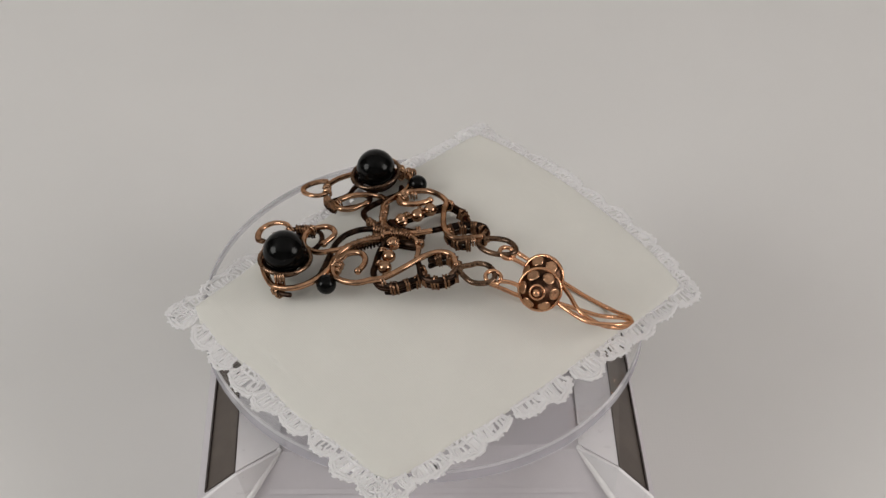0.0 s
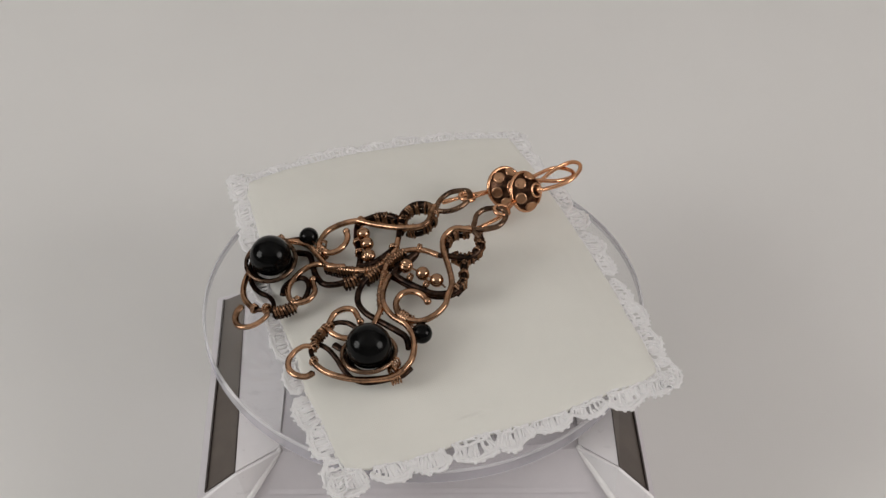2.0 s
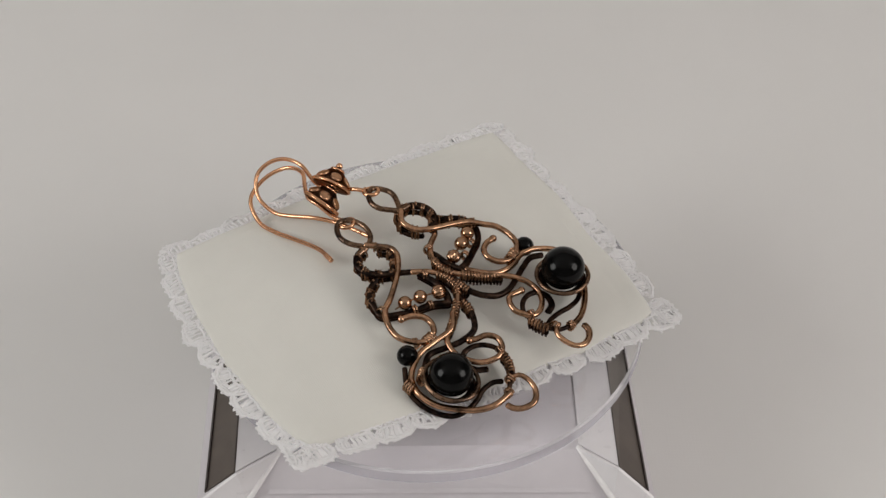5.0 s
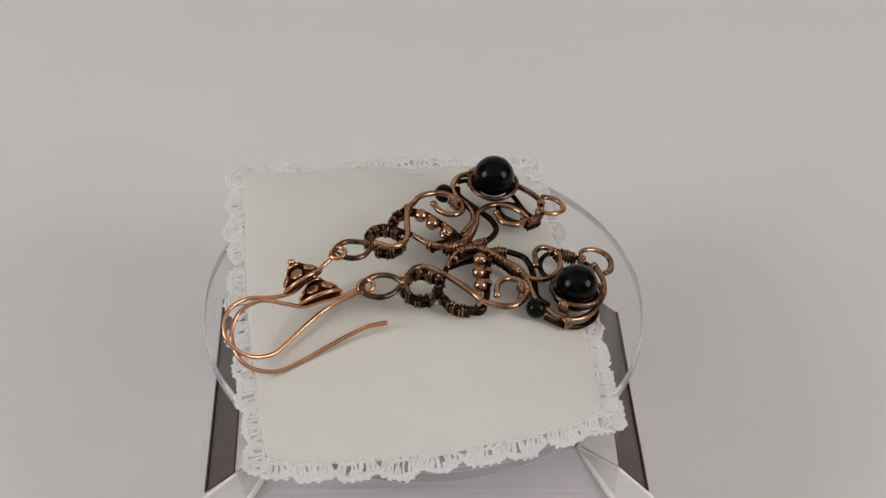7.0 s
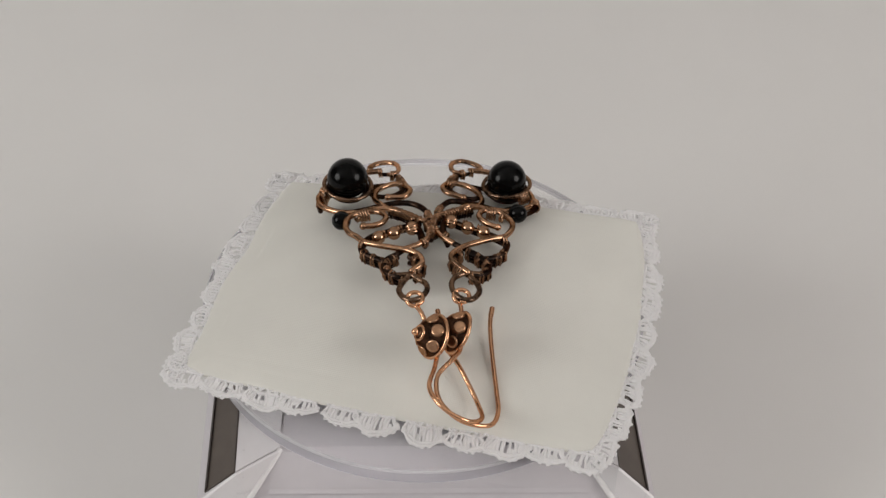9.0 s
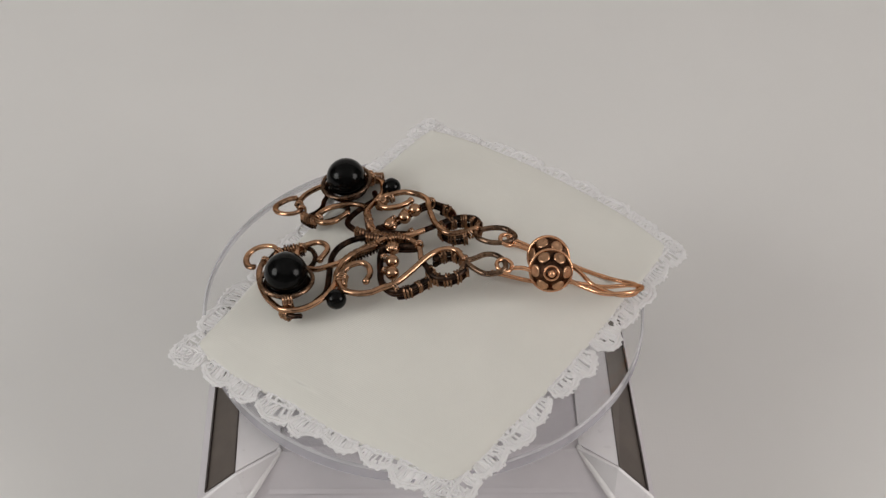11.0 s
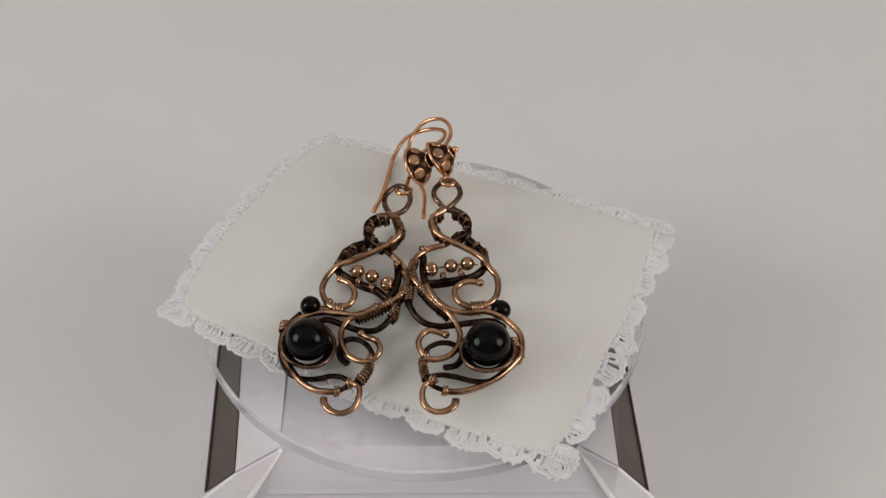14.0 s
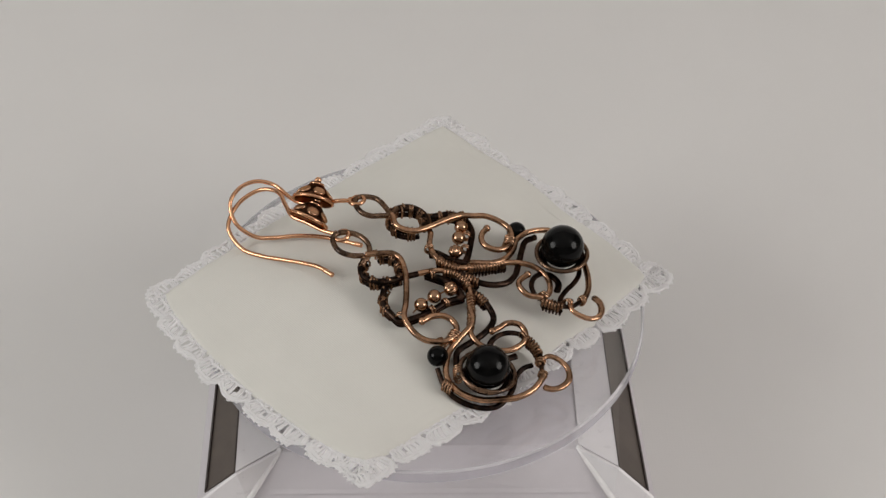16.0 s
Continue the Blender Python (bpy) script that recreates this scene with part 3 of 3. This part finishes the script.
RIGHT = dict(
    front_wire=[(22.9, -5.1, 17.4), (22.6, -4, 17.3), (22.1, -2, 17.2), (20.9, -0.9, 17), (18.6, -0.4, 16.6), (16.1, -1.3, 16.3), (13.9, -2.8, 16), (10.8, -5.1, 15.6), (7.6, -6.9, 15.1), (4.8, -7.2, 14.7), (2.4, -7.6, 14.3), (-0.5, -6.7, 13.7), (-2.7, -4.8, 13.2), (-3.3, -2.8, 12.9), (-3.1, -0.6, 12.9), (-2.2, 1.1, 12.9), (0, 2.4, 13.3), (2.3, 2, 13.8), (3.4, 0.4, 14), (3.3, -1.8, 14.1), (2.1, -3.8, 14)],
    top_loop=[(22.5, -2.3, 16.8), (23.3, -5.5, 17), (24.5, -8.1, 17.2), (26.3, -10.2, 17.5), (29.1, -10.6, 17.8), (30.6, -9.8, 18), (30.8, -7.8, 18), (29.5, -5.4, 17.8), (27.5, -4.5, 17.5), (25.6, -4.8, 17.2), (23.4, -5.3, 17), (21.6, -7.6, 16.8)],
    frame_wire=[(23.6, -5.4, 16.8), (21.8, -7.8, 16.6), (19.2, -8.7, 16.3), (16.8, -7.9, 15.9), (15.5, -6.1, 15.7), (15.1, -3.6, 15.5), (14.5, -1, 15.3), (14.8, 2.5, 15.2), (14.3, 4.6, 15), (13.3, 6.4, 14.8), (11.5, 7.8, 14.4), (8.6, 8.5, 13.9), (5.5, 7.7, 13.3), (1.6, 6.6, 12.7), (-1.5, 5.2, 12.1), (-4.9, 4.8, 11.5), (-7.3, 5.1, 10.9), (-9.5, 6.6, 10.4), (-10.7, 8.9, 9.9), (-10.5, 12.1, 9.8), (-9.4, 13.6, 9.9), (-7.6, 13.9, 10.3), (-5.7, 13.7, 10.7), (-4.2, 12.1, 11.2), (-4, 10.4, 11.3), (-6.1, 7.8, 11)],
    upper_arc=[(16, -6.5, 15.1), (13.3, -7.3, 14.7), (10.4, -8.3, 14.3), (8.1, -8, 13.9), (6.8, -7.2, 13.6), (5.4, -3.8, 13.2), (5.8, -0.2, 13.1), (6.6, 4, 13.1), (7.5, 6.3, 13.1)],
    inner_arc=[(14.8, 4.2, 14.4), (13.6, 4.3, 14.3), (10.9, 5.5, 13.7), (8.6, 6.2, 13.3), (7, 6.3, 13)],
    lower_arc=[(9.3, 8.7, 13.4), (5.7, 11, 12.6), (3.9, 11.6, 12.2), (1.2, 11.6, 11.7), (-1.5, 10.5, 11.2), (-3.4, 8, 11), (-4.3, 5, 11), (-5.5, 0, 11), (-6.5, -2.7, 11), (-8.8, -4.4, 10.6)],
    cup_wire=[(6.3, 6.8, 13.8), (2, 6.3, 13.1), (-0.9, 4.9, 12.6), (-3.2, 1.8, 12.3), (-4.3, -1.7, 12.3), (-6.4, -4.2, 12), (-9, -5.6, 11.5), (-11.7, -6.2, 11), (-13.9, -5.7, 10.5), (-16.2, -4.3, 9.9), (-17.7, -1.7, 9.4), (-19, 2.1, 8.8), (-19.5, 6.2, 8.4), (-19.2, 9.8, 8.2), (-18.2, 12.3, 8.2), (-17.5, 13.4, 8.3)],
    rim_wire=[(-12.6, 14.5, 7.6), (-12.7, 13.6, 7.7), (-13.1, 11.9, 7.7), (-14.6, 9.3, 7.5), (-16.5, 6.8, 7.2), (-17.9, 4, 7.1), (-18, 1.2, 7.3), (-16.2, -2.7, 8), (-14.2, -5.5, 8.6), (-12.2, -6.4, 9.1)],
    base_wire=[(-17.1, 13.1, 7.7), (-15.2, 14.8, 8.1), (-13.7, 15.2, 8.4), (-11.8, 15.1, 8.8), (-9.9, 14.6, 9.3), (-8.5, 13.9, 9.7)],
    spiral=[(-8.3, 13.8, 9.4), (-7.2, 12.4, 9.8), (-6.8, 10, 10), (-7.7, 7.7, 10), (-9.6, 6.3, 9.7), (-11.4, 6.5, 9.2), (-12.8, 8.5, 8.8), (-12.3, 10.9, 8.7)],
    curl=[(-15.2, 13.7, 8.7), (-14.7, 14.4, 8.8), (-14.9, 16.2, 8.6), (-16.4, 17.5, 8.2), (-18.9, 18, 7.5), (-20.8, 16.9, 7.1), (-21.6, 14.7, 7.1), (-21.2, 12.7, 7.3), (-20.1, 11.8, 7.7)],
    coils=[([(13.3, 6.4, 14.8), (11.5, 7.8, 14.4), (8.6, 8.5, 13.9)], 0.3, 0.6),
           ([(7, 8.1, 13.6), (5.5, 7.7, 13.3), (1.6, 6.6, 12.7), (-1.5, 5.2, 12.1)], 0.3, 0.55),
           ([(23.3, -4.4, 16.6), (22.6, -2.3, 16.5), (21.4, -1.3, 16.3), (19.3, -1, 16), (17.1, -1.7, 15.6)], 1.0, 0.6),
           ([(22.8, -6.8, 16.6), (21.5, -7.8, 16.5), (19.1, -8.3, 16.2), (17.1, -7.7, 15.9), (15.9, -5.9, 15.6), (15.8, -3.6, 15.5)], 1.0, 0.6),
           ([(15.1, -6.6, 14.9), (13.3, -7.3, 14.7), (10.4, -8.3, 14.3), (8.1, -8, 13.9)], 0.9, 0.6),
           ([(-8.7, 14.1, 9.6), (-10.3, 14.7, 9.2), (-13, 15.2, 8.6)], 0.45, 0.6),
           ([(7.5, 9.9, 13), (5.7, 11, 12.6), (4.7, 11.5, 12.4)], 0.5, 0.6)],
    binds=[((7.4, -7.4, 14.4), (-0.92, -0.36, -0.14), 2, 1.1),
           ((-2.7, -0.6, 12.2), (-0.30, -0.95, -0.01), 3, 1.1),
           ((-2.7, -2.4, 12.3), (0.28, -0.95, 0.11), 2, 0.9),
           ((-9, 13.5, 10), (-0.68, -0.72, -0.10), 2, 1.0),
           ((-14.3, 14.4, 8.7), (-0.78, -0.61, -0.14), 2, 1.0),
           ((-17.5, 13, 8.1), (-0.51, -0.86, -0.06), 2, 0.9),
           ((-14.7, -3.7, 11.9), (-0.98, 0.1, -0.12), 3, 0.75, 2.0),
           ((-15.2, -4.3, 8.3), (-0.6, 0.78, -0.15), 3, 0.9),
           ((15, 3.7, 15.2), (0.01, -1.00, 0.04), 2, 0.9),
           ((23.1, -4.3, 16.7), (-0.93, -0.34, -0.12), 2, 0.9),
           ((7.2, 2.5, 13.9), (-0.30, -0.96, -0.01), 2, 0.8),
           ((6.7, -1.5, 14), (-0.29, -0.96, -0.01), 2, 0.8)],
    copper_beads=[(8.5, 0.1, 14.8), (7.8, -3.4, 14.8)],
    fluted=[(9.3, 4.3, 14.7)],
    hook=[(34.3, -9.9, 17.3), (38.8, -11.1, 15.6), (42.8, -12, 14.9), (45.4, -14.3, 14.4), (49.5, -18.4, 15), (53.5, -19.4, 15.2), (57, -18.4, 14.3), (59.2, -15.6, 12.3), (57.9, -11.7, 9.3), (53.5, -9.3, 7.4), (49.8, -8.4, 7.9), (43.8, -7.4, 9.3), (38.4, -6.7, 9.5), (29.6, -2.8, 10.4)],
    hook_eye=(30.5, -9.1, 18),
    big_bead=(-14, 2.1, 13.8),
    bead_radius=4.65,
    ring_tilt=(-1.71, 0.4, -2.0),
    small_bead=(-4.6, -5.4, 11.5),
)

def cone_bead(parent, rim, tip):
    """A hollow-looking conical cap with raised round dots in two rows, a ring and a knob."""
    rim, tip = Vector(rim), Vector(tip)
    m = aim(rim, tip - rim)
    h = (tip - rim).length
    bm = bmesh.new()
    lathe(bm, [(3.2, -0.35), (4.15, -0.35), (4.35, -0.1), (4.35, 0.25), (4.1, 0.5), (3.95, 0.6), (3.6, 1.3), (2.9, 2.3), (2.0, 3.3), (1.2, 3.9), (0.7, h - 0.9)], 40, m)
    body = part("cone_bead", bm, RECESS, parent, "conical copper bead with raised dots")
    bm = bmesh.new()
    ring = [m @ Vector((4.3 * math.cos(a), 4.3 * math.sin(a), 0.1)) for a in [2 * math.pi * k / 40 for k in range(41)]]
    tube(bm, ring, 0.42, 8, caps=False)
    part("rim", bm, BRIGHT, body)
    for count, r, z, size, tilt, shift in ((6, 3.2, 1.72, 1.32, 44, 0.0),):
        for k in range(count):
            a = 2 * math.pi * (k + shift) / count
            place = m @ pose(r * math.cos(a), r * math.sin(a), z, 0, 0, math.degrees(a)) @ pose(0, 0, 0, 0, tilt, 0)
            bm = bmesh.new()
            lathe(bm, [(size * 0.98, -0.2), (size, 0.1), (size * 0.9, 0.3), (size * 0.7, 0.36), (size * 0.4, 0.3), (0.05, 0.28)], 18, place)
            part("dot", bm, DOT, body)
    bm = bmesh.new()
    tube(bm, [m @ Vector((1.4 * math.cos(a), 1.4 * math.sin(a), 3.75)) for a in [2 * math.pi * k / 24 for k in range(25)]], 0.32, 8, caps=False)
    part("top_ring", bm, BRIGHT, body)
    bm = bmesh.new()
    ball(bm, tip - (tip - rim).normalized() * 0.6, 0.78, segments=16, rings=10)
    part("knob", bm, BRIGHT, body)


def earring(d, foot, rim, tip, label):
    thing = tagged(new("earring"), label, "earring", group="pair of earrings")
    m = pose(foot[0] * MM, foot[1] * MM, 0)
    thing.matrix_world = m
    # round wires, each in one piece
    for key, name, r, mat in (("front_wire", "scroll_wire", 0.66, ANTIQUE), ("top_loop", "top_loop", 0.6, TARNISHED), ("frame_wire", "frame_wire", 0.64, ANTIQUE),
                              ("upper_arc", "shelf_wire", 0.72, OXIDE), ("inner_arc", "inner_arc", 0.82, OXIDE), ("lower_arc", "lower_arc", 0.68, OXIDE),
                              ("cup_wire", "cup_wire", 0.66, ANTIQUE), ("rim_wire", "rim_wire", 0.56, OXIDE), ("base_wire", "base_wire", 0.5, OXIDE)):
        bm = bmesh.new()
        points = d[key]
        if key == "frame_wire":   # its start, round the wound ring, is black with oxide
            tube(bm, spline(points[:7]), r, 10)
            part("ring_wire", bm, OXIDE, thing, "blackened wire of the wound ring")
            bm, points = bmesh.new(), points[6:]
        path = spline(points)
        tube(bm, path, r, 10)
        if key in ("front_wire", "frame_wire"):
            ball(bm, path[-1], 0.82, segments=14, rings=10)
        part(name, bm, mat, thing)
    for key, name, mat in (("spiral", "spiral_end", OXIDE), ("curl", "bottom_curl", ANTIQUE)):
        bm = bmesh.new()
        tube(bm, spline(d[key]), lambda s: 0.5 + 0.28 * s, 10, flat=lambda s: 1 - 0.4 * s)
        part(name, bm, mat, thing, "hammered flat end of the wire")
    rng = random.Random(len(d["binds"]))
    for points, pitch, radius in d["coils"]:
        bm = bmesh.new()
        loose = pitch > 0.8
        path = spline(points, 0.12)
        if loose:   # bunches of a few turns with bare dark wire between them
            at = 0
            while at < len(path) - 6:
                run = rng.choice((9, 12, 15))
                coil(bm, path[at:at + run], 0.58, 0.98, 0.235, 6, tall=1.8, sink=0.85, uneven=0.3)
                at += run + rng.choice((4, 7, 10))
        else:
            coil(bm, path, 0.68, radius + 0.2, 0.265, 6, tall=1.35, sink=0.3, uneven=0.12)
        part("wire_wrap", bm, WRAP, thing)
        bm = bmesh.new()
        # a dark sleeve darkens the gaps between turns; a second wire runs below it
        tube(bm, [q - Vector((0, 0, 0.15 if loose else 0.25)) for q in path], 0.66 if loose else 0.58, 8)
        tube(bm, [q - Vector((0, 0, 1.9 if loose else 1.5)) for q in path], 0.55 if loose else 0.5, 8)
        if loose:   # thin slanting strands between the two wires
            coil(bm, path, 1.6, 0.45, 0.16, tall=2.4, sink=1.0, uneven=0.3)
        else:       # dark lacing between the two wires
            coil(bm, path, 0.75, 0.62, 0.23, tall=2.4, sink=1.2)
        part("back_wire", bm, OXIDE, thing)
    for centre, way, turns, radius, *high in d["binds"]:
        c, w = Vector(centre), Vector(way)
        bm = bmesh.new()
        coil(bm, [c + w * 0.58 * (k / 6 - 0.5) * (turns + (turns > 2)) for k in range(7)], 0.58, radius * (1.15 if turns > 2 else 0.95), 0.24, 6, uneven=0.08, tall=high[0] if high else 1.2, sink=0.8 if high else 0.1)
        part("wire_wrap", bm, BINDING, thing)
    # the wound ring under the top loop is a short tunnel: a second ring behind the first
    for keys, drop in ((("upper_arc", 0, 9), 0.95), (("inner_arc", 0, 9), 1.0)):
        key, a, b = keys
        bm = bmesh.new()
        tube(bm, [q - Vector((0, 0, drop)) for q in spline(d[key][a:b])], 0.55, 8)
        part("back_wire", bm, OXIDE, thing)
    c = Vector(d["big_bead"])
    toward, lift, mid = d["ring_tilt"]
    for r, z, lean, mat in ((5.35, mid, lift, TARNISHED), (4.5, -2.9, 0.3, OXIDE), (3.7, -3.8, 0.2, OXIDE)):
        bm = bmesh.new()
        turn = [2 * math.pi * k / 48 for k in range(49)]
        tube(bm, [c + Vector((r * math.cos(a) * 1.03, r * math.sin(a), z + lean * math.cos(a - toward))) for a in turn], 0.5, 8, caps=False)
        part("bead_ring", bm, mat, thing)
    # beads
    bm = bmesh.new()
    ball(bm, d["big_bead"], d["bead_radius"], segments=64, rings=40)
    part("large_bead", bm, ONYX, thing, "polished round black bead")
    bm = bmesh.new()
    ball(bm, d["small_bead"], 2.15, segments=40, rings=26)
    part("small_bead", bm, ONYX, thing, "polished small round black bead")
    bm = bmesh.new()
    tube(bm, spline([Vector(d["small_bead"]), Vector(d["small_bead"]).lerp(Vector(d["front_wire"][-6]), 0.6), Vector(d["front_wire"][-5])]), 0.22, 6)
    part("bead_pin", bm, WRAP, thing)
    axis = (Vector(d["copper_beads"][1]) - Vector(d["copper_beads"][0])).normalized()
    for c in d["copper_beads"]:
        bm = bmesh.new()
        ball(bm, c, 1.48, segments=28, rings=18)
        part("copper_bead", bm, BEAD, thing)
    for c in d["fluted"]:
        bm = bmesh.new()
        prof = [(1.48 * math.sin(a), -1.48 * math.cos(a)) for a in [0.25 + (math.pi - 0.5) * k / 14 for k in range(15)]]
        lathe(bm, prof, 66, aim(c, axis), lambda a, j: 1 + 0.07 * math.cos(11 * a))
        part("fluted_bead", bm, BEAD, thing, "ribbed round copper bead")
    bm = bmesh.new()
    ends = [Vector(d["copper_beads"][0]), Vector(d["copper_beads"][1]), Vector(d["fluted"][0])]
    ends.sort(key=lambda q: q.dot(axis))
    tube(bm, spline([ends[0] - axis * 2.2 - Vector((0, 0, 0.8)), ends[0], ends[1], ends[2], ends[2] + axis * 2.2 - Vector((0, 0, 0.8))]), 0.2, 6)
    part("bead_wire", bm, WRAP, thing)
    # ear hook, its eye and the conical bead on it
    eye, start = Vector(d["hook_eye"]), Vector(d["hook"][0])
    way = (eye - start).normalized()
    up = Vector((0.45, -0.15, 0.85))
    side = (up - way * up.dot(way)).normalized()
    loop = [eye + way * 1.6 * -math.cos(a) + side.cross(way) * 1.6 * math.sin(a) + side * 0.5 * (a / 6.3 - 0.5) for a in [2 * math.pi * k / 16 + 0.25 for k in range(17)]]
    bm = bmesh.new()
    hook = spline(loop[::-1] + [Vector(q) for q in d["hook"]])
    tube(bm, hook, lambda s: 0.47 if s < 0.97 else 0.54, 10)
    part("ear_hook", bm, BRIGHT, thing, "bright copper ear wire")
    cone_bead(thing, Vector(rim) - Vector((*foot, 0)), Vector(tip) - Vector((*foot, 0)))
    TURNING.append((thing, m))


earring(LEFT, (-4, 18), (25.2, -8.8, 15.4), (22.9, -12.6, 18.4), "antiqued copper wire earring with black beads, its hook leg spread wide")
earring(RIGHT, (-16, -3), (24.2, -13.9, 16.5), (23.0, -18.2, 19.5), "antiqued copper wire earring with black beads and stacked conical bead")


def motions():
    """Plate, handkerchief and earrings turn together about the stand's upright axis."""
    for thing, m in TURNING:
        rows = []
        for k in range(65):
            t = k * 0.25
            rows.append((t, Matrix.Rotation(radians(DEGREES_PER_SECOND * t), 4, "Z") @ m))
        walk(thing, rows)


motions()
